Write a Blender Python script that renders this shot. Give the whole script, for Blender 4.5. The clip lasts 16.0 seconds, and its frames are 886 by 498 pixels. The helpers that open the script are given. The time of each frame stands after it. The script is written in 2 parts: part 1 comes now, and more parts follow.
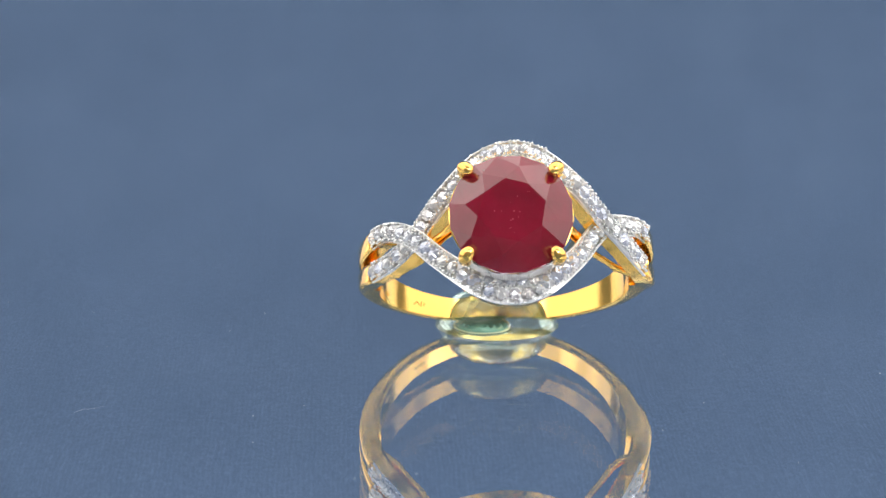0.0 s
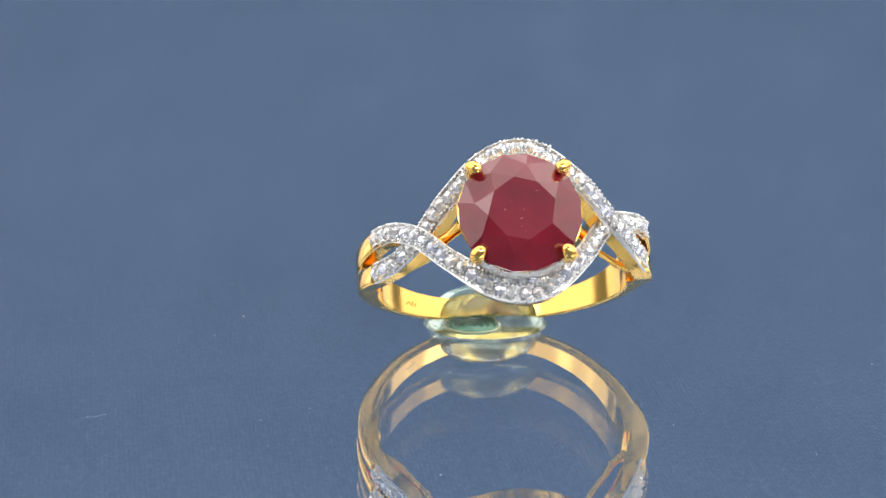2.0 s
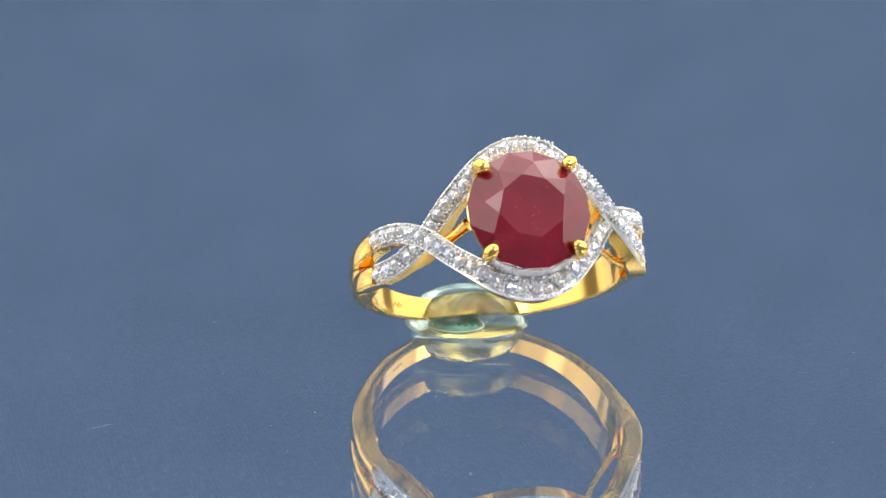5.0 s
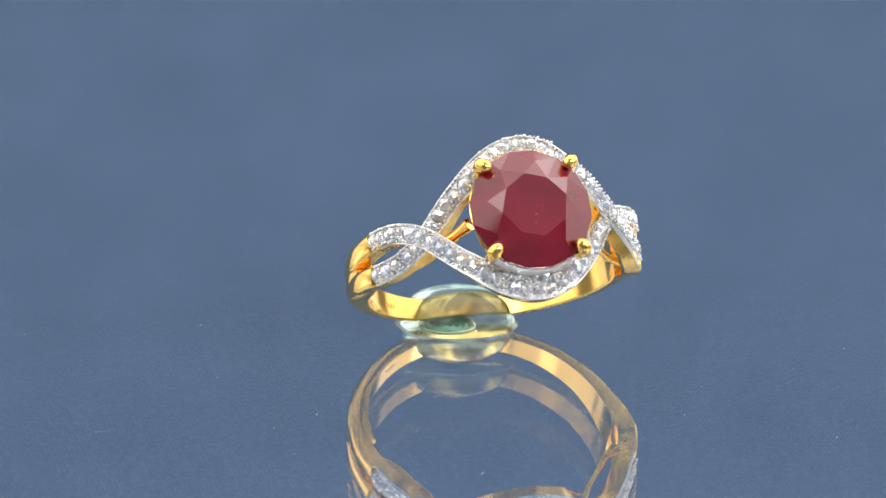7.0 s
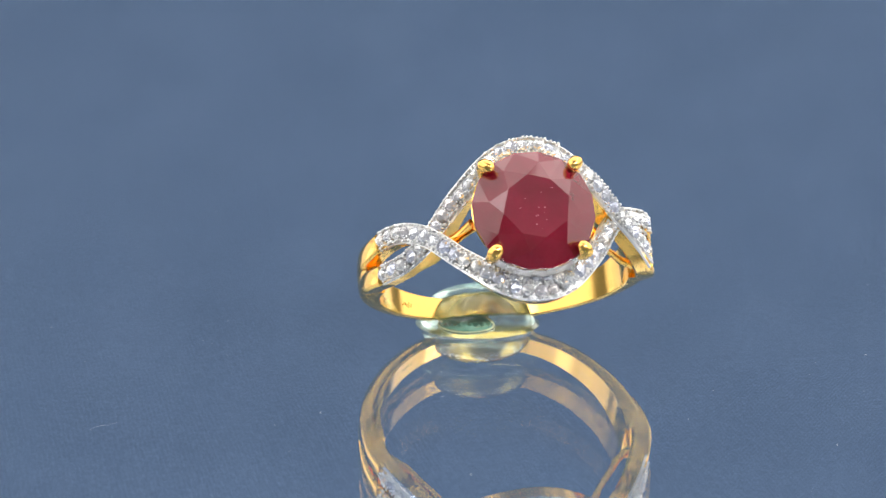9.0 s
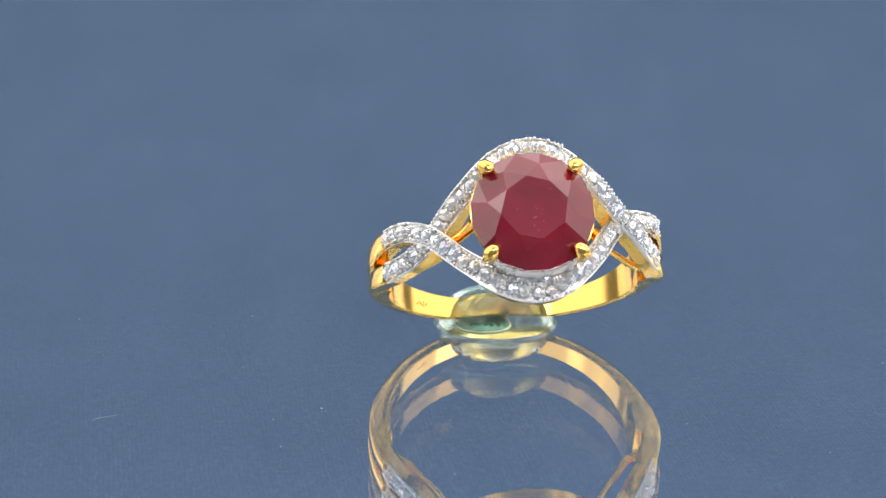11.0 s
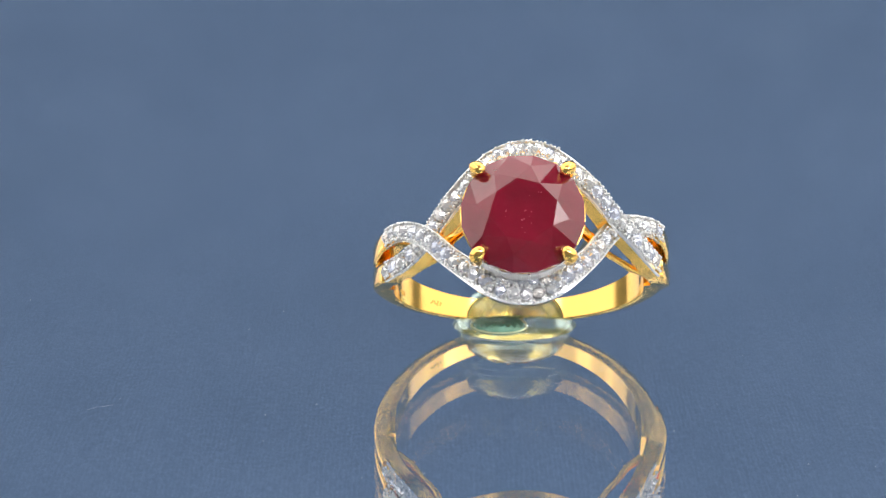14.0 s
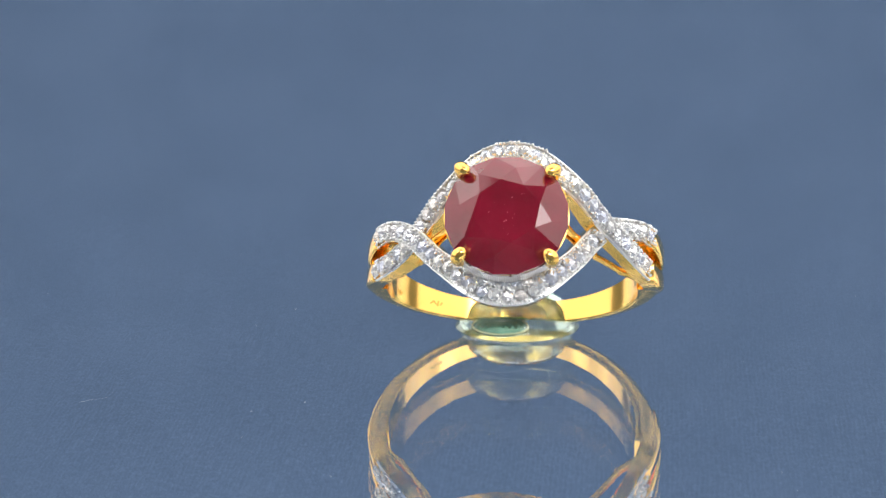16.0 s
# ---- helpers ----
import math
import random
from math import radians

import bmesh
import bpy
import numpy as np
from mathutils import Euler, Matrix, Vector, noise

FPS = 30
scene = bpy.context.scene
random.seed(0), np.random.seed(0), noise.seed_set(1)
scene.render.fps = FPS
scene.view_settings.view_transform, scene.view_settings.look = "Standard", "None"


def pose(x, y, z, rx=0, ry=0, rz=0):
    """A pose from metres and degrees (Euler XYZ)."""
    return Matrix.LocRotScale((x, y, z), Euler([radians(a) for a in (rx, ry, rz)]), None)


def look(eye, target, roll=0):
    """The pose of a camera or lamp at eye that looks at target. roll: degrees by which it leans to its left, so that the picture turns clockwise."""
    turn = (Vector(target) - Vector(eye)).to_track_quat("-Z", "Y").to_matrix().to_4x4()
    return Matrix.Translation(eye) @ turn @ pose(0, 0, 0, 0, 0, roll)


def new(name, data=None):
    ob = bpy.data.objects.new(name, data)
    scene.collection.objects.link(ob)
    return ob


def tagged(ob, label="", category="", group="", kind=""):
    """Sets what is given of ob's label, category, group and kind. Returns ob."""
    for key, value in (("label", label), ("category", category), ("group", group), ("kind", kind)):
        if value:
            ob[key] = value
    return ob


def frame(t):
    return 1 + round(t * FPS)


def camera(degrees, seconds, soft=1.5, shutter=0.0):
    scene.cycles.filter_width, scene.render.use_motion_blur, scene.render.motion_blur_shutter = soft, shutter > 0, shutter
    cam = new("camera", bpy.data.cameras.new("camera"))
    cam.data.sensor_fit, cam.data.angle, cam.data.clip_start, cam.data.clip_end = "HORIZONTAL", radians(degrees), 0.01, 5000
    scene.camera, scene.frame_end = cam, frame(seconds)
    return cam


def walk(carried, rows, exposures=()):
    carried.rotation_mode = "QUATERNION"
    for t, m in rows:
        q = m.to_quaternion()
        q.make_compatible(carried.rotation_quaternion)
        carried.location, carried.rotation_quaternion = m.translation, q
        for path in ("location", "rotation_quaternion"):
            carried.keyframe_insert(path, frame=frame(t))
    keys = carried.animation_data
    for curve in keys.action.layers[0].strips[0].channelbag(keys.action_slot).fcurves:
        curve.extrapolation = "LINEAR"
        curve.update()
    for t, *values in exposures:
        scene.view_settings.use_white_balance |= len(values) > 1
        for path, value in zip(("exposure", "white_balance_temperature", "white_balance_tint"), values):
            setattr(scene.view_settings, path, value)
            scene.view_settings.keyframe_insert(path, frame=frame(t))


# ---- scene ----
# ---- camera and walk ----
cam = camera(16.0, 16.0, soft=1.25)
cam.data.dof.use_dof = True
cam.data.dof.focus_distance = 0.230
cam.data.dof.aperture_fstop = 78
walk(cam, [
    (0, look((-0.010740, -0.228254, 0.064394), (-0.004654, -0.005066, 0.009269), 0.121)),
    (0.5, look((-0.015114, -0.227951, 0.064264), (-0.004679, -0.004981, 0.009241), 0.137)),
    (1, look((-0.019808, -0.227505, 0.064275), (-0.004683, -0.004887, 0.009212), 0.188)),
    (1.5, look((-0.023530, -0.227059, 0.064326), (-0.004678, -0.004814, 0.009180), 0.219)),
    (2, look((-0.028304, -0.226397, 0.064405), (-0.004773, -0.004708, 0.009151), 0.198)),
    (2.5, look((-0.031898, -0.225847, 0.064390), (-0.004903, -0.004620, 0.009130), 0.170)),
    (3, look((-0.036603, -0.225223, 0.064147), (-0.004963, -0.004514, 0.009107), 0.183)),
    (3.5, look((-0.040914, -0.224579, 0.063957), (-0.004947, -0.004424, 0.009080), 0.225)),
    (4, look((-0.044581, -0.223790, 0.063844), (-0.004892, -0.004354, 0.009048), 0.277)),
    (5.25, look((-0.054484, -0.221385, 0.063512), (-0.004582, -0.004194, 0.009001), 0.332)),
    (6.2, look((-0.063976, -0.218678, 0.063148), (-0.004320, -0.004052, 0.008960), 0.370)),
    (6.5, look((-0.064404, -0.218598, 0.063012), (-0.004286, -0.004055, 0.008950), 0.384)),
    (7, look((-0.061938, -0.219349, 0.063074), (-0.004474, -0.004061, 0.008963), 0.365)),
    (7.5, look((-0.058210, -0.220170, 0.063266), (-0.004644, -0.004099, 0.008982), 0.316)),
    (8, look((-0.054691, -0.220893, 0.063464), (-0.004857, -0.004130, 0.008999), 0.262)),
    (8.5, look((-0.050902, -0.221785, 0.063617), (-0.005015, -0.004187, 0.009012), 0.212)),
    (9, look((-0.046694, -0.222830, 0.063774), (-0.005166, -0.004258, 0.009035), 0.164)),
    (10.25, look((-0.036541, -0.225051, 0.063939), (-0.005441, -0.004467, 0.009080), 0.130)),
    (11.5, look((-0.026283, -0.226804, 0.064088), (-0.005708, -0.004698, 0.009124), 0.107)),
    (12, look((-0.022325, -0.227312, 0.064191), (-0.005739, -0.004793, 0.009150), 0.071)),
    (12.5, look((-0.018043, -0.227613, 0.064261), (-0.005815, -0.004895, 0.009177), 0.011)),
    (13, look((-0.013817, -0.227849, 0.064314), (-0.005857, -0.004997, 0.009209), -0.016)),
    (13.5, look((-0.009744, -0.228027, 0.064354), (-0.005831, -0.005098, 0.009235), -0.002)),
    (14, look((-0.005729, -0.228095, 0.064422), (-0.005641, -0.005191, 0.009258), -0.014)),
    (14.5, look((-0.001869, -0.228090, 0.064521), (-0.005451, -0.005273, 0.009286), -0.048)),
    (15, look((0.002821, -0.227928, 0.064606), (-0.005305, -0.005369, 0.009319), -0.070)),
    (15.5, look((0.006372, -0.227702, 0.064642), (-0.005141, -0.005434, 0.009347), -0.068)),
    (16, look((0.010876, -0.227534, 0.064660), (-0.004904, -0.005510, 0.009369), -0.037)),
])

# ---- world, lamps, exposure ----
MM = 0.001
world = bpy.data.worlds.new("studio_air")
world.use_nodes = True
world.node_tree.nodes["Background"].inputs[0].default_value = (0.5, 0.55, 0.62, 1)
world.node_tree.nodes["Background"].inputs[1].default_value = 0.05
scene.world = world
scene.view_settings.exposure = 0.0


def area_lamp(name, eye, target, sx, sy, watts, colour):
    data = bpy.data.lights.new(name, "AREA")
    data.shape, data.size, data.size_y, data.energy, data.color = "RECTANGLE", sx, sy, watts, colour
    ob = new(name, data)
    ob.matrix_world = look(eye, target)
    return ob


# overhead light bank, unseen: six panels, uneven so that facets differ in tone
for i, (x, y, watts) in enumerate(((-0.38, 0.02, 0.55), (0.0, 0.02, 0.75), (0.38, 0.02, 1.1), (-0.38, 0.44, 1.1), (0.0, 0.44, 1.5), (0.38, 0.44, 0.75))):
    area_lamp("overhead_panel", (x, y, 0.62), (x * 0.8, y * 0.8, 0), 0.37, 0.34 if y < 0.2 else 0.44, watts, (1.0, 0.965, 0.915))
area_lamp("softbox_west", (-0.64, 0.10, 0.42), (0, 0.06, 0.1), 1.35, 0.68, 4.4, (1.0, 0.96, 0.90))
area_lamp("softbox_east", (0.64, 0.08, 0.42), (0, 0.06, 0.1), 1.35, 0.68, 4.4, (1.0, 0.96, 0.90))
# unseen fill lamps, added to brighten the inside of the gold band
area_lamp("rear_fill", (-0.60, 0.92, 0.22), (0, 0.2, 0.05), 0.75, 0.44, 1.3, (1.0, 0.96, 0.90))
area_lamp("rear_fill", (0.62, 0.84, 0.22), (0, 0.2, 0.05), 0.75, 0.44, 1.3, (1.0, 0.96, 0.90))
# unseen fill lamps at the front, added to whiten the diamonds
area_lamp("front_fill", (-0.40, -0.42, 0.66), (0, 0, 0.01), 0.3, 0.3, 1.0, (1.0, 0.98, 0.97))
area_lamp("front_fill", (0.46, -0.46, 0.42), (0, 0, 0.01), 0.3, 0.3, 1.2, (1.0, 0.98, 0.97))
# dim unseen lamp, added for the haze reflected in the ruby's table
area_lamp("front_haze_fill", (0.36, -0.55, 0.66), (0, 0, 0.01), 0.54, 0.45, 0.30, (0.95, 0.95, 1.0))
# small unseen lamps round the camera's line of sight, added for diamond sparkle
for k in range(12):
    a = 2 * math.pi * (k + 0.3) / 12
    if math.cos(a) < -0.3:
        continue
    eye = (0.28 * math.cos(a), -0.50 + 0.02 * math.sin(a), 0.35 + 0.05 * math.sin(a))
    area_lamp("sparkle_fill", eye, (0, -0.01, 0.012), 0.05, 0.05, 0.25, (0.97, 0.98, 1.0))


# ---- materials ----
def material(name):
    m = bpy.data.materials.new(name)
    m.use_nodes = True
    return m, m.node_tree, m.node_tree.nodes["Principled BSDF"]


def add(tree, kind, **props):
    n = tree.nodes.new(kind)
    for k, v in props.items():
        n.inputs[k.replace("_", " ")].default_value = v
    return n


def mathn(tree, op, a, b=None):
    n = tree.nodes.new("ShaderNodeMath")
    n.operation = op
    for i, v in enumerate((a, b)):
        if v is None:
            continue
        if isinstance(v, (int, float)):
            n.inputs[i].default_value = v
        else:
            tree.links.new(v, n.inputs[i])
    return n.outputs[0]


def ramp(tree, fac, stops):
    n = tree.nodes.new("ShaderNodeValToRGB")
    while len(n.color_ramp.elements) < len(stops):
        n.color_ramp.elements.new(0.5)
    for e, (p, col) in zip(n.color_ramp.elements, stops):
        e.position, e.color = p, (*col, 1)
    tree.links.new(fac, n.inputs[0])
    return n.outputs[0]


def metal(name, colour, worn, rough, grain=900.0):
    m, t, p = material(name)
    co = t.nodes.new("ShaderNodeTexCoord")
    n1 = add(t, "ShaderNodeTexNoise", Scale=grain, Detail=4.0)
    n2 = add(t, "ShaderNodeTexNoise", Scale=160.0, Detail=2.0)
    t.links.new(co.outputs["Object"], n1.inputs["Vector"])
    t.links.new(co.outputs["Object"], n2.inputs["Vector"])
    t.links.new(ramp(t, n2.outputs[0], ((0.3, colour), (0.75, worn))), p.inputs["Base Color"])
    r = mathn(t, "MULTIPLY_ADD", n1.outputs[0], 0.12)
    r.node.inputs[2].default_value = rough
    t.links.new(r, p.inputs["Roughness"])
    p.inputs["Metallic"].default_value = 1.0
    b = add(t, "ShaderNodeBump", Strength=0.08, Distance=0.00003)
    t.links.new(n1.outputs[0], b.inputs["Height"])
    t.links.new(b.outputs[0], p.inputs["Normal"])
    return m


def clear(name, colour, ior, rough=0.0):
    m, t, p = material(name)
    p.inputs["Base Color"].default_value = (*colour, 1)
    p.inputs["Transmission Weight"].default_value = 1.0
    p.inputs["IOR"].default_value = ior
    p.inputs["Roughness"].default_value = rough
    return m


GOLD = metal("yellow_gold", (0.97, 0.60, 0.145), (1.0, 0.66, 0.19), 0.08)
RHODIUM = metal("rhodium_plate", (0.90, 0.90, 0.90), (0.95, 0.94, 0.93), 0.22)
DIAMOND = clear("diamond", (0.99, 0.99, 1.0), 2.42)
tree = DIAMOND.node_tree
# random blue and warm tints imitate flashes of dispersed light
tree.links.new(ramp(tree, tree.nodes.new("ShaderNodeObjectInfo").outputs["Random"], ((0.0, (1, 1, 1)), (0.4, (0.95, 0.97, 1.0)), (0.75, (0.78, 0.83, 1.0)), (1.0, (1.0, 0.94, 0.88)))), tree.nodes["Principled BSDF"].inputs["Base Color"])
# white and metallic shares stand in for light returned by the facets
DIAMOND.node_tree.nodes["Principled BSDF"].inputs["Transmission Weight"].default_value = 0.60
DIAMOND.node_tree.nodes["Principled BSDF"].inputs["Metallic"].default_value = 0.25
GLASS = clear("plate_glass", (0.97, 0.99, 0.985), 1.75)
GLASS.node_tree.nodes["Principled BSDF"].inputs["Coat Weight"].default_value = 1.0
GLASS.node_tree.nodes["Principled BSDF"].inputs["Coat IOR"].default_value = 1.6
GLASS.node_tree.nodes["Principled BSDF"].inputs["Coat Roughness"].default_value = 0.0
GEL = clear("clear_gel", (0.58, 0.73, 0.68), 1.36, 0.14)
GEL.node_tree.nodes["Principled BSDF"].inputs["Transmission Weight"].default_value = 0.95


def ruby_material():
    m, t, p = material("ruby")
    co = t.nodes.new("ShaderNodeTexCoord")
    n = add(t, "ShaderNodeTexNoise", Scale=350.0, Detail=5.0)
    t.links.new(co.outputs["Object"], n.inputs["Vector"])
    t.links.new(ramp(t, n.outputs[0], ((0.3, (0.150, 0.003, 0.014)), (0.75, (0.235, 0.006, 0.026)))), p.inputs["Base Color"])
    p.inputs["Transmission Weight"].default_value = 0.22
    p.inputs["IOR"].default_value = 1.77
    p.inputs["Roughness"].default_value = 0.012
    return m


RUBY = ruby_material()


def cloth_material():
    m, t, p = material("blue_grey_woven_cloth")
    co = t.nodes.new("ShaderNodeTexCoord")
    warp = add(t, "ShaderNodeTexNoise", Scale=420.0, Detail=3.0)
    t.links.new(co.outputs["Object"], warp.inputs["Vector"])
    sep = t.nodes.new("ShaderNodeSeparateXYZ")
    t.links.new(co.outputs["Object"], sep.inputs[0])
    wob = mathn(t, "MULTIPLY", warp.outputs[0], 9.0)
    kx = mathn(t, "ADD", mathn(t, "MULTIPLY", sep.outputs[0], 2 * math.pi / 0.00034), wob)
    ky = mathn(t, "ADD", mathn(t, "MULTIPLY", sep.outputs[1], 2 * math.pi / 0.00052), wob)
    sx, sy = mathn(t, "SINE", kx), mathn(t, "SINE", ky)
    weave = mathn(t, "ADD", mathn(t, "MULTIPLY", sx, 0.3), mathn(t, "MULTIPLY", mathn(t, "MULTIPLY", sx, sy), 0.7))
    fuzz = add(t, "ShaderNodeTexNoise", Scale=2100.0, Detail=5.0)
    t.links.new(co.outputs["Object"], fuzz.inputs["Vector"])
    big = add(t, "ShaderNodeTexNoise", Scale=45.0, Detail=4.0)
    t.links.new(co.outputs["Object"], big.inputs["Vector"])
    h = mathn(t, "ADD", mathn(t, "MULTIPLY", weave, 0.17), mathn(t, "MULTIPLY", fuzz.outputs[0], 0.65))
    h2 = mathn(t, "ADD", mathn(t, "ADD", h, 0.175), mathn(t, "MULTIPLY", big.outputs[0], 0.14))
    t.links.new(ramp(t, h2, ((0.24, (0.0245, 0.043, 0.083)), (0.54, (0.053, 0.087, 0.153)), (0.86, (0.136, 0.194, 0.302)))), p.inputs["Base Color"])
    p.inputs["Roughness"].default_value = 0.9
    p.inputs["Specular IOR Level"].default_value = 0.1
    b = add(t, "ShaderNodeBump", Strength=0.6, Distance=0.00012)
    t.links.new(h, b.inputs["Height"])
    t.links.new(b.outputs[0], p.inputs["Normal"])
    return m


CLOTH = cloth_material()


def plain(name, c1, c2, scale, rough=0.7):
    m, t, p = material(name)
    co = t.nodes.new("ShaderNodeTexCoord")
    n = add(t, "ShaderNodeTexNoise", Scale=scale, Detail=5.0)
    t.links.new(co.outputs["Object"], n.inputs["Vector"])
    t.links.new(ramp(t, n.outputs[0], ((0.3, c1), (0.7, c2))), p.inputs["Base Color"])
    p.inputs["Roughness"].default_value = rough
    return m


PLASTER = plain("wall_plaster", (0.72, 0.73, 0.75), (0.78, 0.79, 0.80), 6)
BOARD = plain("grey_floor", (0.10, 0.10, 0.11), (0.16, 0.16, 0.17), 3)
TABLE = plain("table_laminate", (0.30, 0.28, 0.26), (0.36, 0.34, 0.31), 9, 0.5)
LINT = plain("white_lint", (0.75, 0.76, 0.78), (0.85, 0.85, 0.85), 500, 0.9)
FLECK = plain("pink_fleck", (0.70, 0.22, 0.30), (0.8, 0.35, 0.42), 900, 0.4)


# ---- mesh helpers (lengths in millimetres) ----
def mesh_of(name, bm, mat, smooth=True, scale=MM):
    bmesh.ops.scale(bm, vec=(scale, scale, scale), verts=bm.verts)
    bmesh.ops.recalc_face_normals(bm, faces=bm.faces)
    me = bpy.data.meshes.new(name)
    bm.to_mesh(me)
    bm.free()
    if smooth:
        me.polygons.foreach_set("use_smooth", [True] * len(me.polygons))
        me.set_sharp_from_angle(angle=radians(38))
    me.materials.append(mat)
    return me


def part(name, bm, mat, parent=None, label="", smooth=True, scale=MM):
    ob = new(name, mesh_of(name, bm, mat, smooth, scale))
    ob.parent = parent
    if label:
        ob["label"] = label
    return ob


def skin(bm, sections, closed=False, caps=True):
    """Skins closed cross-sections, one after another."""
    rings = [[bm.verts.new(p) for p in s] for s in sections]
    n = len(rings[0])
    pairs = list(zip(rings, rings[1:])) + ([(rings[-1], rings[0])] if closed else [])
    for a, b in pairs:
        for i in range(n):
            bm.faces.new((a[i], a[(i + 1) % n], b[(i + 1) % n], b[i]))
    if caps and not closed:
        bm.faces.new(rings[0])
        bm.faces.new(rings[-1])
    return bm


def tube(bm, pts, radii, sides=10):
    pts = [Vector(p) for p in pts]
    secs = []
    ref = Vector((0.31, 0.9, 0.2)).normalized()
    for i, p in enumerate(pts):
        t = (pts[min(i + 1, len(pts) - 1)] - pts[max(i - 1, 0)]).normalized()
        a = t.cross(ref).normalized()
        b = t.cross(a)
        r = radii[i] if isinstance(radii, (list, tuple)) else radii
        secs.append([p + r * (math.cos(2 * math.pi * k / sides) * a + math.sin(2 * math.pi * k / sides) * b) for k in range(sides)])
    return skin(bm, secs)


def lathe(bm, profile, sides=48):
    """Turns (radius, height) pairs round z; a radius of 0 closes the end."""
    rings = []
    for r, z in profile:
        if r == 0:
            rings.append([bm.verts.new((0, 0, z))])
        else:
            rings.append([bm.verts.new((r * math.cos(2 * math.pi * k / sides), r * math.sin(2 * math.pi * k / sides), z)) for k in range(sides)])
    for a, b in zip(rings, rings[1:]):
        for k in range(sides):
            q = [a[k % len(a)], a[(k + 1) % len(a)], b[(k + 1) % len(b)], b[k % len(b)]]
            q = list(dict.fromkeys(q))
            bm.faces.new(q)
    return bm


def slab(bm, x0, y0, z0, x1, y1, z1):
    r = bmesh.ops.create_cube(bm, size=1.0, matrix=Matrix.Translation(((x0 + x1) / 2, (y0 + y1) / 2, (z0 + z1) / 2)) @ Matrix.Diagonal((x1 - x0, y1 - y0, z1 - z0, 1)))
    return r["verts"]


def smoothpath(knots, x):
    """Monotone-ish cubic through (x, y) knots."""
    n = len(knots)
    for i in range(n - 1):
        if x <= knots[i + 1][0] or i == n - 2:
            break
    (x0, y0), (x1, y1) = knots[i], knots[i + 1]
    xa, ya = knots[max(i - 1, 0)]
    xb, yb = knots[min(i + 2, n - 1)]
    m0, m1 = (y1 - ya) / (x1 - xa), (yb - y0) / (xb - x0)
    h = x1 - x0
    s = (x - x0) / h
    return (2 * s**3 - 3 * s**2 + 1) * y0 + (s**3 - 2 * s**2 + s) * h * m0 + (3 * s**2 - 2 * s**3) * y1 + (s**3 - s**2) * h * m1


# ---- the studio round the table ----
def structure():
    bm = bmesh.new()
    slab(bm, -1600, -1600, -790, 1600, 1600, -760)
    tagged(part("floor", bm, BOARD), "dark grey studio floor", "floor", kind="structure")
    bm = bmesh.new()
    slab(bm, -1600, -1600, 1600, 1600, 1600, 1640)
    tagged(part("ceiling", bm, PLASTER), "light grey studio ceiling", "ceiling", kind="structure")
    for name, b in (("wall_north", (-1600, 1600, 1600, 1640)), ("wall_south", (-1600, -1640, 1600, -1600)),
                    ("wall_east", (1600, -1640, 1640, 1640)), ("wall_west", (-1640, -1640, -1600, 1640))):
        bm = bmesh.new()
        slab(bm, b[0], b[1], -790, b[2], b[3], 1640)
        tagged(part(name, bm, PLASTER), "plain light grey studio wall", "wall", kind="structure")


def table():
    base = tagged(new("table"), "laminate table under the blue cloth", "table")
    base.location = (0, 0, -0.76)
    bm = bmesh.new()
    slab(bm, -700, -500, 721, 700, 620, 751.9)
    part("tabletop", bm, TABLE, base)
    for x in (-650, 650):
        for y in (-450, 570):
            bm = bmesh.new()
            slab(bm, x - 25, y - 25, 0, x + 25, y + 25, 721)
            part("leg", bm, TABLE, base)


def cloth():
    """One sheet that lies on the table and sweeps up behind it."""
    bm = bmesh.new()
    prof = [(-480, -7.7), (-300, -7.7), (-100, -7.7), (60, -7.7), (200, -7.7), (330, -7.7)]
    prof += [(330 + 160 * math.sin(radians(a)), -7.7 + 160 * (1 - math.cos(radians(a)))) for a in range(10, 91, 10)]
    prof += [(490, 300), (490, 520)]
    xs = [-240, -120, 0, 120, 240, 350]
    rows = [[bm.verts.new((x, y, z)) for x in xs] for y, z in prof]
    low = [[bm.verts.new((x, y + (0.35 if z > 150 else 0), z - (0.35 if z <= 150 else 0))) for x in xs] for y, z in prof]
    for a, b in zip(rows, rows[1:]):
        for i in range(len(xs) - 1):
            bm.faces.new((a[i], a[i + 1], b[i + 1], b[i]))
    for a, b in zip(low, low[1:]):
        for i in range(len(xs) - 1):
            bm.faces.new((a[i], b[i], b[i + 1], a[i + 1]))
    tagged(part("backdrop", bm, CLOTH), "blue-grey woven cloth under and behind the glass", "cloth", kind="structure")


def glass_plate():
    bm = bmesh.new()
    slab(bm, -232, -300, -7.4, 340, 310, 0.0)
    bmesh.ops.bevel(bm, geom=bm.edges[:], offset=0.5, segments=2, affect="EDGES")
    ob = tagged(part("glass_plate", bm, GLASS, smooth=False), "clear glass plate lying on the blue cloth", "glass plate")
    ob.visible_shadow = False


# ---- the ring: local z to the stone, local y along the finger hole ----
LEAN = 32.3
HOOP = (0.0, -0.34 * MM, 6.38 * MM)


def polar(phi, r, a):
    return Vector((r * math.sin(radians(phi)), a, r * math.cos(radians(phi))))


STRAND_A = ((-102, 0.35), (-84, 0.6), (-74, 0.72), (-62, 0.85), (-50, 0.65), (-38, -0.35), (-25, -2.6), (-12, -4.45), (0, -5.0), (12, -4.5),
            (25, -2.35), (33, -0.55), (40, 0.65), (48, 1.1), (60, 1.4), (74, 1.25), (84, 0.9), (102, 0.5))
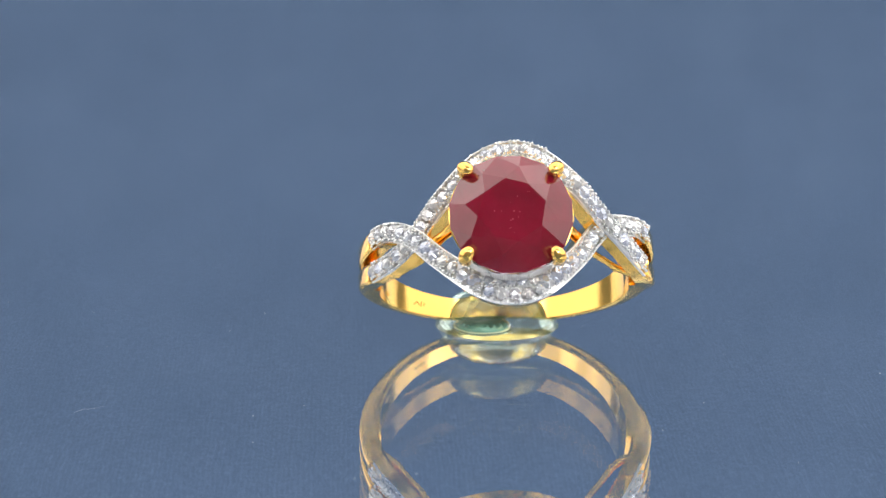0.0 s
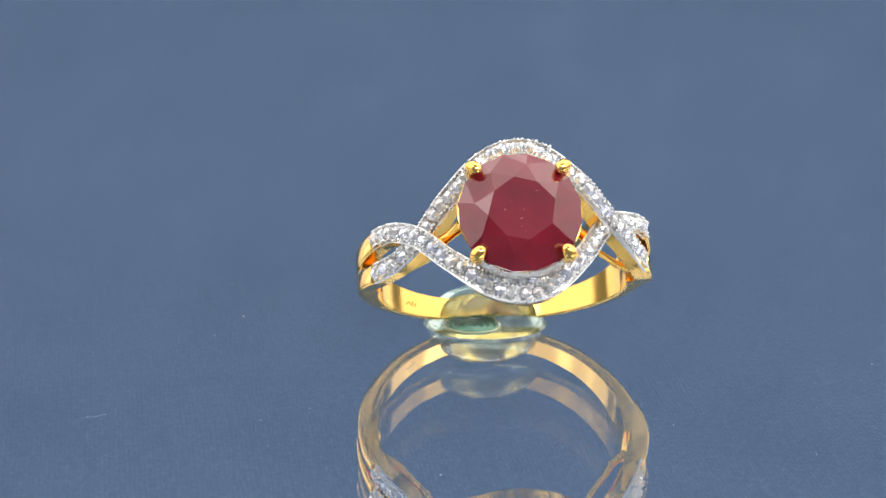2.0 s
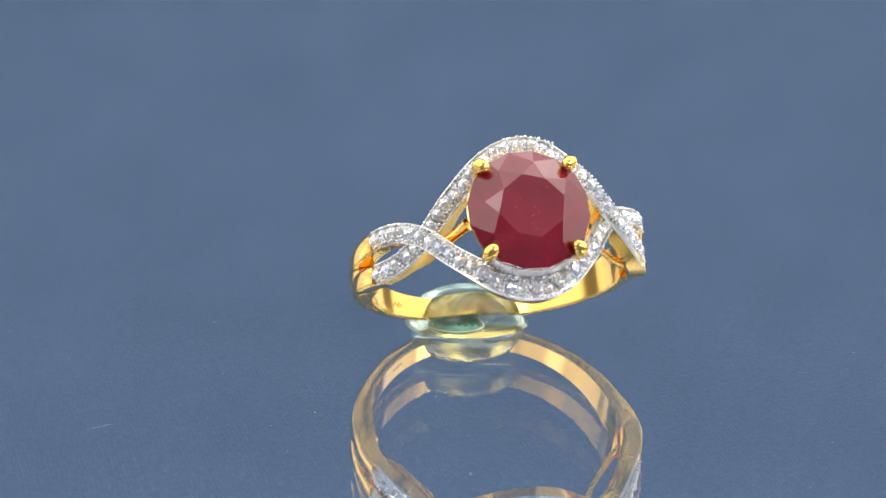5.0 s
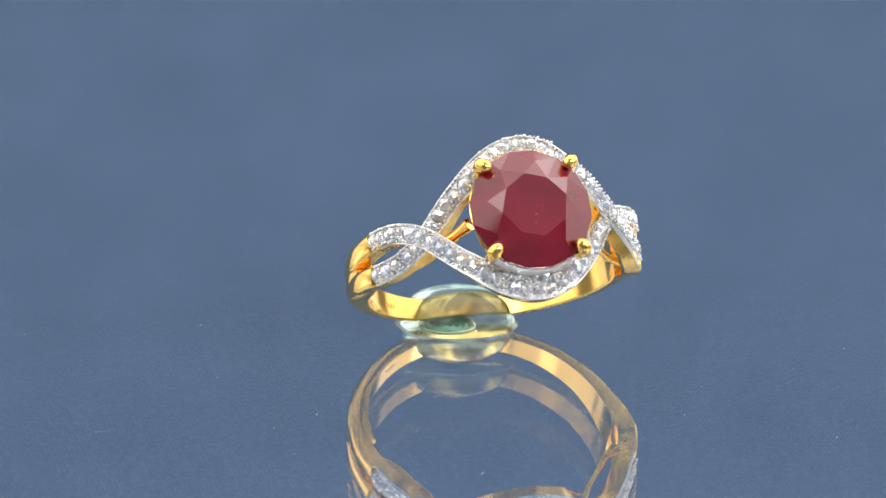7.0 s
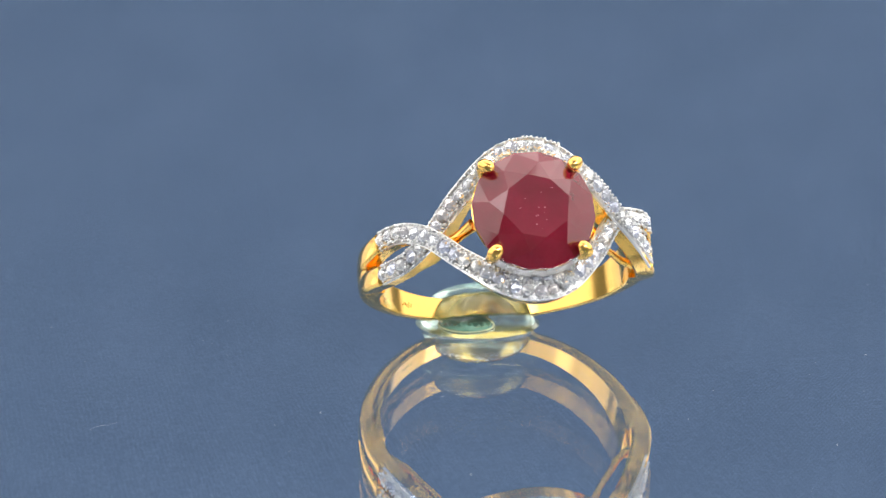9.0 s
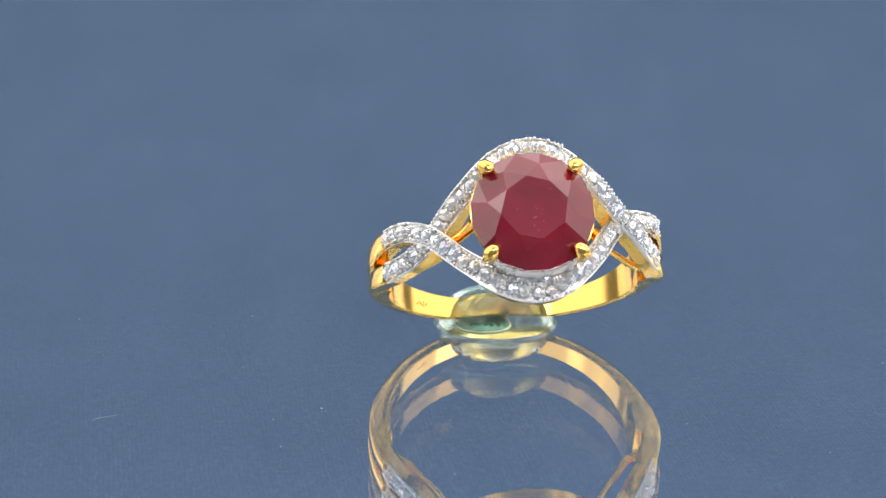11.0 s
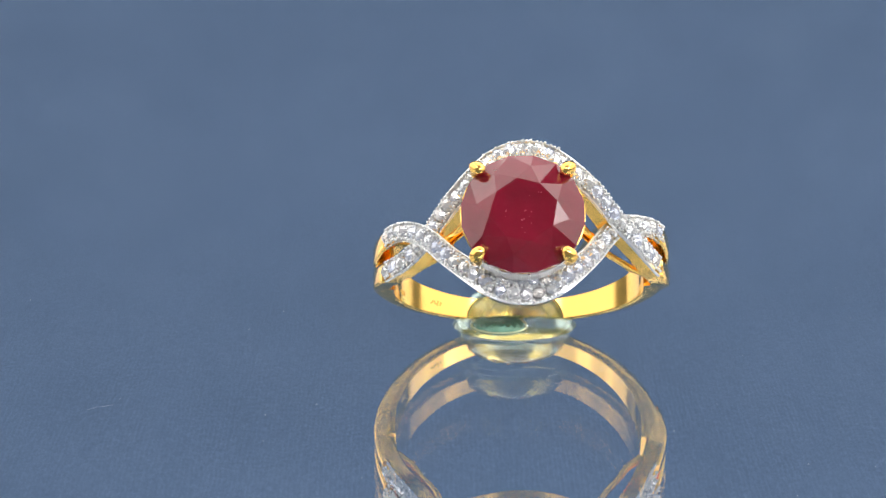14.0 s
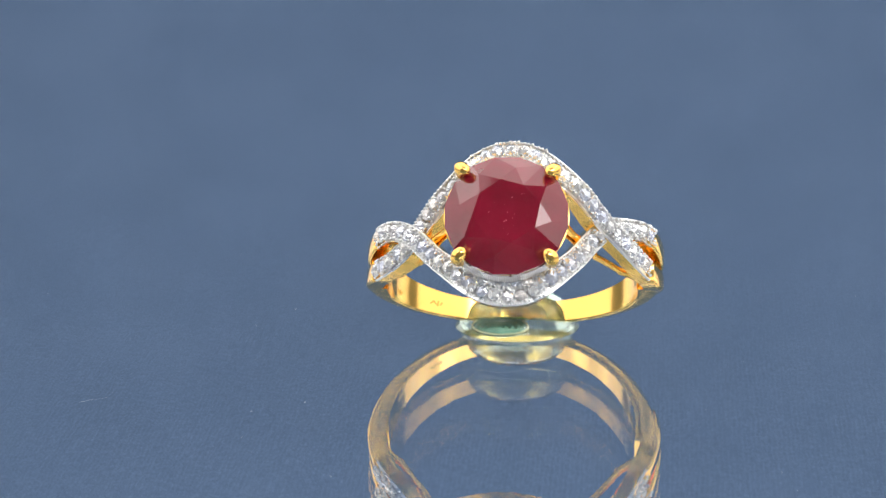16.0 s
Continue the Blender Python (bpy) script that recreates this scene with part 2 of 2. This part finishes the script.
STRAND_B = ((-102, -0.95), (-84, -1.2), (-74, -1.38), (-62, -1.65), (-50, -1.35), (-38, -0.1), (-25, 2.2), (-12, 4.1), (0, 4.8), (12, 4.5),
            (25, 2.95), (36, 0.95), (48, -0.35), (60, -1.05), (74, -1.2), (84, -0.95), (102, -0.5))
RISE = ((-102, 10.55), (-92, 10.74), (-84, 10.88), (-62, 11.1), (-36, 11.6), (-15, 11.75), (0, 11.8), (15, 11.75), (36, 11.1), (48, 10.98), (62, 11.1), (84, 10.88), (92, 10.74), (102, 10.55))


def strand_frame(phi, back):
    """Centre of the strand's top, with its across and outward directions. The front strand lies over at the west crossing, the back one at the east."""
    s = -1 if back else 1

    def at(f):
        return polar(f, smoothpath(RISE, s * f) + 0.004 * max(0, f), smoothpath(STRAND_B if back else STRAND_A, f))
    p = at(phi)
    t = (at(phi + 0.5) - at(phi - 0.5)).normalized()
    out = polar(phi, 1, 0)
    across = t.cross(out).normalized()
    if back:
        across = -across
    out = across.cross(t).normalized() * s
    return p, across, out, t


def strand_width(phi):
    return 1.5 + 1.0 * math.exp(-((phi / 14) ** 2))


def strand(parent, flip):
    lo, hi = -64, 66
    # rhodium-plated upper half, with raised edges
    bm, secs = bmesh.new(), []
    for k in range(100):
        phi = lo + (hi - lo) * k / 99
        p, ac, out, t = strand_frame(phi, flip)
        w = strand_width(phi) / 2
        prof = ((-w + 0.11, -0.62), (-w + 0.11, -0.34), (-w - 0.02, -0.32), (-w - 0.02, -0.2), (-w + 0.02, -0.14), (-w + 0.08, -0.14), (-w + 0.16, -0.5),
                (w - 0.16, -0.5), (w - 0.08, -0.14), (w - 0.02, -0.14), (w + 0.02, -0.2), (w + 0.02, -0.32), (w - 0.11, -0.34), (w - 0.11, -0.62))
        secs.append([p + ac * a + out * b for a, b in prof])
    top = part("pave_strand", skin(bm, secs), RHODIUM, parent, "rhodium-plated strand set with small diamonds")
    # gold underside that runs on into the band
    bm, secs = bmesh.new(), []
    for k in range(130):
        phi = -102 + 204 * k / 129
        p, ac, out, t = strand_frame(phi, flip)
        w = strand_width(phi) / 2 * (0.97 if -64 < phi < 66 else 1.0)
        inside = -64.2 < phi < 66.2
        up = -0.33 if inside else 0.0
        dn = -1.5 - 0.45 * math.exp(-(((abs(phi) - 32) / 11) ** 2))
        dn += max(0.0, abs(phi) - 80) * 0.05
        w -= max(0.0, abs(phi) - 80) * 0.02
        low = ((w - 0.05, dn + 0.2), (w - 0.25, dn), (-w + 0.25, dn), (-w + 0.05, dn + 0.2))
        if inside:
            prof = ((-w, up), (-w + 0.09, up), (-w + 0.1, -0.64), (w - 0.1, -0.64), (w - 0.09, up), (w, up)) + low
        else:
            prof = ((-w, up - 0.2), (-w + 0.1, up - 0.06), (-w + 0.26, up), (w - 0.26, up), (w - 0.1, up - 0.06), (w, up - 0.2)) + low
        secs.append([p + ac * a + out * b for a, b in prof])
    part("strand_underside", skin(bm, secs), GOLD, parent, "yellow gold underside of the strand")
    return top


def brilliant(r, table, crown, deep, n=8, uneven=0.0):
    """A round brilliant: girdle radius r, table radius, crown height, pavilion depth."""
    bm = bmesh.new()
    a = math.pi / n
    tv = [bm.verts.new((table * math.cos(2 * a * k), table * math.sin(2 * a * k), crown)) for k in range(n)]
    mr = table + (r - table) * 0.5
    sv = [bm.verts.new((mr * math.cos(2 * a * k + a), mr * math.sin(2 * a * k + a), crown * 0.62)) for k in range(n)]
    gv = [bm.verts.new((r * math.cos(a * k), r * math.sin(a * k), 0.0)) for k in range(2 * n)]
    hv = [bm.verts.new((r * math.cos(a * k), r * math.sin(a * k), -0.04 * r)) for k in range(2 * n)]
    pr, pz = r * 0.45, -deep * 0.58
    pv = [bm.verts.new((pr * math.cos(2 * a * k + a), pr * math.sin(2 * a * k + a), pz)) for k in range(n)]
    cu = bm.verts.new((0, 0, -deep))
    rnd = random.Random(11)
    for v in sv + pv:
        v.co += Vector((rnd.uniform(-1, 1), rnd.uniform(-1, 1), rnd.uniform(-0.5, 0.5))) * uneven
    for v in tv:
        v.co += Vector((rnd.uniform(-1, 1), rnd.uniform(-1, 1), 0)) * uneven
    bm.faces.new(tv)
    for k in range(n):
        j = (k + 1) % n
        bm.faces.new((tv[k], sv[k], tv[j]))
        bm.faces.new((tv[k], sv[k - 1], gv[2 * k], sv[k]))
        bm.faces.new((sv[k], gv[2 * k], gv[2 * k + 1]))
        bm.faces.new((sv[k], gv[2 * k + 1], gv[(2 * k + 2) % (2 * n)]))
        bm.faces.new((pv[k], hv[2 * k + 1], hv[2 * k]))
        bm.faces.new((pv[k], hv[(2 * k + 2) % (2 * n)], hv[2 * k + 1]))
        bm.faces.new((pv[k - 1], pv[k], hv[2 * k]))
        bm.faces.new((pv[k], pv[k - 1], cu))
    for k in range(2 * n):
        j = (k + 1) % (2 * n)
        bm.faces.new((gv[k], hv[k], hv[j], gv[j]))
    return bm


def pave(top, stone, flip):
    """Rows of diamonds along a strand, with bead settings on both edges."""
    rnd = random.Random(5 + flip)
    beads = bmesh.new()
    for row in (0, 1):
        phi = -62.5
        while phi < 65.0:
            p, ac, out, t = strand_frame(phi, flip)
            w = strand_width(phi) / 2
            side = -1 if row == 0 else 1
            off = side * (w - 0.70) if w > 1.0 else 0.0
            if row == 1 and w <= 1.0:
                phi += 0.5
                continue
            q = p + ac * off + out * 0.0
            r3 = Matrix((ac, out.cross(ac), out)).transposed().to_4x4()
            spin = Matrix.Rotation(rnd.uniform(0, 6.28), 4, "Z")
            tilt = Euler((rnd.uniform(-0.3, 0.3), rnd.uniform(-0.3, 0.3), 0)).to_matrix().to_4x4()
            ob = new("diamond", stone)
            ob.parent = top
            ob.matrix_local = Matrix.Translation(q * MM) @ r3 @ tilt @ spin @ Matrix.Scale(rnd.uniform(0.95, 1.03) * (0.92 if w > 1.0 else 0.6 + 0.56 * w), 4)
            step = 0.86 if w > 1.0 else 0.95
            for e in (-1, 1):
                for f in (0.0, 0.33, 0.67):
                    b = p + ac * (off + e * (0.60 - 0.05 * (f > 0))) + out * (0.02 + 0.05 * (f > 0)) + t * f * step
                    bmesh.ops.create_icosphere(beads, subdivisions=1, radius=0.125 * rnd.uniform(0.85, 1.15), matrix=Matrix.Translation(b) @ Matrix.Diagonal((1, 1, rnd.uniform(1.0, 1.4), 1)))
                b = p + ac * (off + e * 0.3) + out * 0.1 + t * 0.5 * step
                bmesh.ops.create_icosphere(beads, subdivisions=1, radius=0.10 * rnd.uniform(0.85, 1.2), matrix=Matrix.Translation(b))
            nxt = phi
            while (strand_frame(nxt, flip)[0] - p).length < step and nxt < 80:
                nxt += 0.1
            phi = nxt
    tagged(part("bead_setting", beads, RHODIUM, top), kind="stuff")


def shank(parent):
    bm, secs = bmesh.new(), []
    n = 120
    for k in range(n + 1):
        phi = 80 + 200 * k / n
        far = abs(phi - 180) / 104
        w = 0.82 + 0.96 * far**2
        shift = -0.32 * (1 - far**2) + (-0.28 if phi > 180 else 0.05) * far**2
        ro = 10.2 + 0.85 * far**2 - 0.4 * min(1, max(0, (abs(phi - 180) - 84) / 14)) ** 1.5
        ri = 9.0 + 0.35 * far**2
        half = ((0.93, 0.0), (0.985, 0.05), (1.0, 0.14), (1.0, 0.3), (0.97, 0.48), (0.9, 0.66), (0.78, 0.81), (0.6, 0.92), (0.32, 0.985))
        square = max(0.0, far - 0.55) / 0.45
        half = [(a + (1 - a) * 0.75 * square, b) for a, b in half]
        prof = [(-w * a, ri + (ro - ri) * b) for a, b in half] + [(0, ro)] + [(w * a, ri + (ro - ri) * b) for a, b in reversed(half)]
        secs.append([polar(phi, r, a + shift) for a, r in prof])
    band = part("band", skin(bm, secs), GOLD, parent, "polished yellow gold band")
    # worn hallmark bars stamped inside the band
    for start, shift, count in ((220.0, -0.42, 4), (249.0, -0.75, 3)):
        for i in range(count):
            bm = bmesh.new()
            phi = start + i * 1.8
            p = polar(phi, 9.0 + 0.35 * (abs(phi - 180) / 104) ** 2, shift)
            m = Matrix.Translation(p) @ Matrix.Rotation(radians(phi), 4, "Y")
            bmesh.ops.create_cube(bm, size=1.0, matrix=m @ Matrix.Rotation(0.9 * math.sin(2.4 * i + 0.5), 4, "Z") @ Matrix.Diagonal((0.13, 0.30 + 0.12 * (i % 2), 0.04, 1)))
            part("hallmark", bm, STAMP, band, "dull unreadable stamped mark")


SPOT = plain("green_contact_spot", (0.07, 0.20, 0.16), (0.22, 0.38, 0.32), 900, 0.06)
RIM_REFLECTION = plain("pale_gold_reflection", (0.75, 0.66, 0.42), (0.85, 0.78, 0.55), 500, 0.25)
STAMP = metal("stamped_gold", (0.80, 0.50, 0.11), (0.86, 0.55, 0.13), 0.35)


def basket(parent):
    bm = bmesh.new()
    prof = [(4.36, 12.6), (4.44, 12.82), (4.34, 12.86), (4.16, 12.6), (3.2, 10.7), (3.35, 10.6), (4.36, 12.6)]
    lathe(bm, prof, 64)
    bmesh.ops.remove_doubles(bm, verts=bm.verts, dist=0.001)
    part("seat", bm, GOLD, parent, "yellow gold seat under the red stone")
    bm = bmesh.new()
    ringp = [(2.9, 9.9), (3.2, 9.7), (3.2, 9.3), (2.9, 9.1), (2.6, 9.3), (2.6, 9.7), (2.9, 9.9)]
    lathe(bm, ringp, 48)
    bmesh.ops.remove_doubles(bm, verts=bm.verts, dist=0.001)
    part("gallery_rail", bm, GOLD, parent)
    bm = bmesh.new()
    arc = [radians(226 + 88 * k / 44) for k in range(45)]
    skin(bm, [[(r * math.cos(a), r * math.sin(a), z) for r, z in ((4.40, 12.86), (4.50, 12.88), (4.54, 12.78), (4.60, 12.1), (4.30, 12.1))] for a in arc])
    for a in arc:
        c, d = math.cos(a), math.sin(a)
        tube(bm, [(4.53 * c, 4.53 * d, 12.80), (4.57 * c, 4.57 * d, 12.4), (4.60 * c, 4.60 * d, 12.1)], [0.05, 0.07, 0.07], 6)
        bmesh.ops.create_icosphere(bm, subdivisions=1, radius=0.06, matrix=Matrix.Translation((4.50 * c, 4.50 * d, 12.87)))
    part("milgrain_collar", bm, RHODIUM, parent, "fluted white metal collar with a beaded edge below the red stone")
    for sx in (-1, 1):
        for sy in (-1, 1):
            bm = bmesh.new()
            d = 1 / math.sqrt(2)
            pts = [(2.6, 9.0), (3.4, 10.4), (4.2, 11.9), (4.72, 12.9), (4.75, 13.5)]
            tube(bm, [(sx * r * d, sy * r * d, z) for r, z in pts], [0.42, 0.45, 0.47, 0.46, 0.42], 14)
            bmesh.ops.create_uvsphere(bm, u_segments=20, v_segments=14, radius=0.58,
                                      matrix=Matrix.Translation((sx * 4.55 * d, sy * 4.55 * d, 13.62)) @ Matrix.Rotation(math.atan2(sy, sx), 4, "Z") @ Matrix.Rotation(radians(30), 4, "Y") @ Matrix.Diagonal((1.22, 0.9, 0.85, 1)))
            part("prong", bm, GOLD, parent, "rounded yellow gold prong")


def struts(parent):
    """Gold struts that tie the seat to the strands, and the rails inside both shoulders."""
    for sx in (-1, 1):
        bm = bmesh.new()
        a, b = Vector((5.7 * sx, -0.9, 8.6)), Vector((3.9 * sx, 0.0, 10.4))
        tube(bm, [a, a.lerp(b, 0.25) - Vector((0, 0, 0.12)), a.lerp(b, 0.6) - Vector((0, 0, 0.16)), b], [0.5, 0.42, 0.38, 0.5], 12)
        part("strut", bm, GOLD, parent)
    for sx, shift in ((-1, -0.45), (1, 0.0)):
        bm = bmesh.new()
        pts = [polar(sx * f, r, a + shift * w) for f, r, a, w in ((32, 10.2, -0.55, 0.5), (37, 9.5, -0.7, 0.7), (43, 9.1, -0.85, 1), (52, 9.0, -1.0, 1), (62, 9.05, -1.15, 1), (70, 9.7, -1.2, 1))]
        tube(bm, pts, [0.34, 0.3, 0.26, 0.25, 0.27, 0.34], 12)
        bmesh.ops.create_uvsphere(bm, u_segments=14, v_segments=10, radius=0.3, matrix=Matrix.Translation(pts[4]))
        part("shoulder_rail", bm, GOLD, parent, "thin gold rail inside the shoulder")


def ring():
    base = tagged(new("finger_ring"), "yellow gold ring with red gemstone and diamonds, upright in gel", "ring")
    base.matrix_world = pose(*HOOP, 90 - LEAN)
    shank(base)
    basket(base)
    struts(base)
    bm = brilliant(4.45, 2.38, 1.05, 3.4, 8, 0.11)
    bmesh.ops.transform(bm, matrix=Matrix.Translation((0, 0, 13.05)) @ Matrix.Rotation(radians(12.5), 4, "Z"), verts=bm.verts)
    part("ruby", bm, RUBY, base, "round faceted dark red ruby", smooth=False)
    rnd = random.Random(21)
    bm = bmesh.new()
    for _ in range(16):
        x, y = rnd.gauss(-0.2, 0.8), rnd.gauss(-0.2, 0.9)
        if math.hypot(x, y) < 2.2:
            bmesh.ops.create_icosphere(bm, subdivisions=1, radius=rnd.uniform(0.010, 0.024), matrix=Matrix.Translation((x, y, 14.1)) @ Matrix.Rotation(rnd.uniform(0, 3), 4, "Z") @ Matrix.Diagonal((rnd.uniform(1, 2.5), 1, 0.5, 1)))
    tagged(part("inclusion", bm, FLECK, base, "tiny pale pink flecks in the red stone"), kind="stuff")
    stone = mesh_of("diamond", brilliant(0.50, 0.19, 0.25, 0.42, 8, 0.05), DIAMOND, smooth=False)
    for flip in (0, 1):
        pave(strand(base, flip), stone, flip)


def gel_dot():
    """A flat dome with a rippled dimple where it was pressed."""
    prof = [(0, 2.9), (0.6, 2.88), (1.2, 2.82), (1.8, 2.71), (2.4, 2.54), (2.9, 2.34), (3.3, 2.13), (3.65, 1.87), (3.95, 1.56), (4.15, 1.25), (4.3, 0.92), (4.41, 0.6), (4.52, 0.3), (4.68, 0.12), (4.8, 0.004), (0, 0.004)]
    bm = lathe(bmesh.new(), prof, 96)
    for v in bm.verts:
        if v.co.z > 0.05:
            d = math.hypot((v.co.x + 1.3) / 1.7, (v.co.y + 2.6) / 1.5)
            v.co.z += 0.10 * math.cos(d * 13) * math.exp(-(d**2) * 1.6) * min(1, v.co.z)
            v.co.z += 0.05 * noise.noise(v.co * 0.9)
    ob = tagged(part("gel_dot", bm, GEL), "clear greenish gel dot that holds the ring upright on glass", "gel dot")
    ob.location = (-0.1 * MM, 8.0 * MM, 0)
    ob.visible_shadow = False
    # rippled contact spot, where the gel touches the glass
    rings = [(0, 0.05)]
    for k in range(1, 27):
        r = 0.065 * k
        rings.append((r, 0.11 + 0.08 * math.cos(r * 15)))
    rings += [(1.75, 0.012), (0, 0.012)]
    bm = lathe(bmesh.new(), rings, 56)
    spot = part("contact_spot", bm, SPOT, ob, "dark green rippled contact spot")
    spot.location = (-1.1 * MM, -1.5 * MM, 0)
    # pale tube coloured to imitate the gold band's reflection round the spot
    bm = bmesh.new()
    tube(bm, [(1.85 * math.cos(a), 1.85 * math.sin(a), 0.12) for a in [2 * math.pi * k / 48 for k in range(49)]], 0.06, 8)
    rim = part("rim_reflection", bm, RIM_REFLECTION, ob, "pale ring imitating the gold's reflection round the contact spot")
    rim.location = spot.location


def lint():
    """Loose specks on the cloth and one curled fibre."""
    rnd = random.Random(3)
    bm = bmesh.new()
    for _ in range(80):
        x, y = rnd.uniform(-40, 40), rnd.uniform(-45, 60)
        if math.hypot(x, y - 4) < 8:
            continue
        r = rnd.choice((0.02, 0.026, 0.034, 0.048))
        bmesh.ops.create_icosphere(bm, subdivisions=1, radius=r, matrix=Matrix.Translation((x, y, r * 0.8 - 7.65)) @ Matrix.Diagonal((rnd.uniform(0.7, 2.2), 1, 0.8, 1)))
    tagged(part("lint", bm, LINT), "tiny white lint specks scattered on the blue cloth", "lint", kind="stuff")
    bm = bmesh.new()
    tube(bm, [(-31.4, -9.4, 0), (-30.8, -8.7, 0.02), (-30.1, -8.6, 0.03), (-29.4, -7.9, 0.0)], [0.006, 0.009, 0.008, 0.005], 6)
    ob = tagged(part("fibre", bm, LINT), "thin white fibre lying on the blue cloth", "fibre")
    ob.location = (0, 0, -7.64 * MM)


structure()
table()
cloth()
glass_plate()
ring()
gel_dot()
lint()


def motions():
    """Nothing but the camera moves."""


motions()
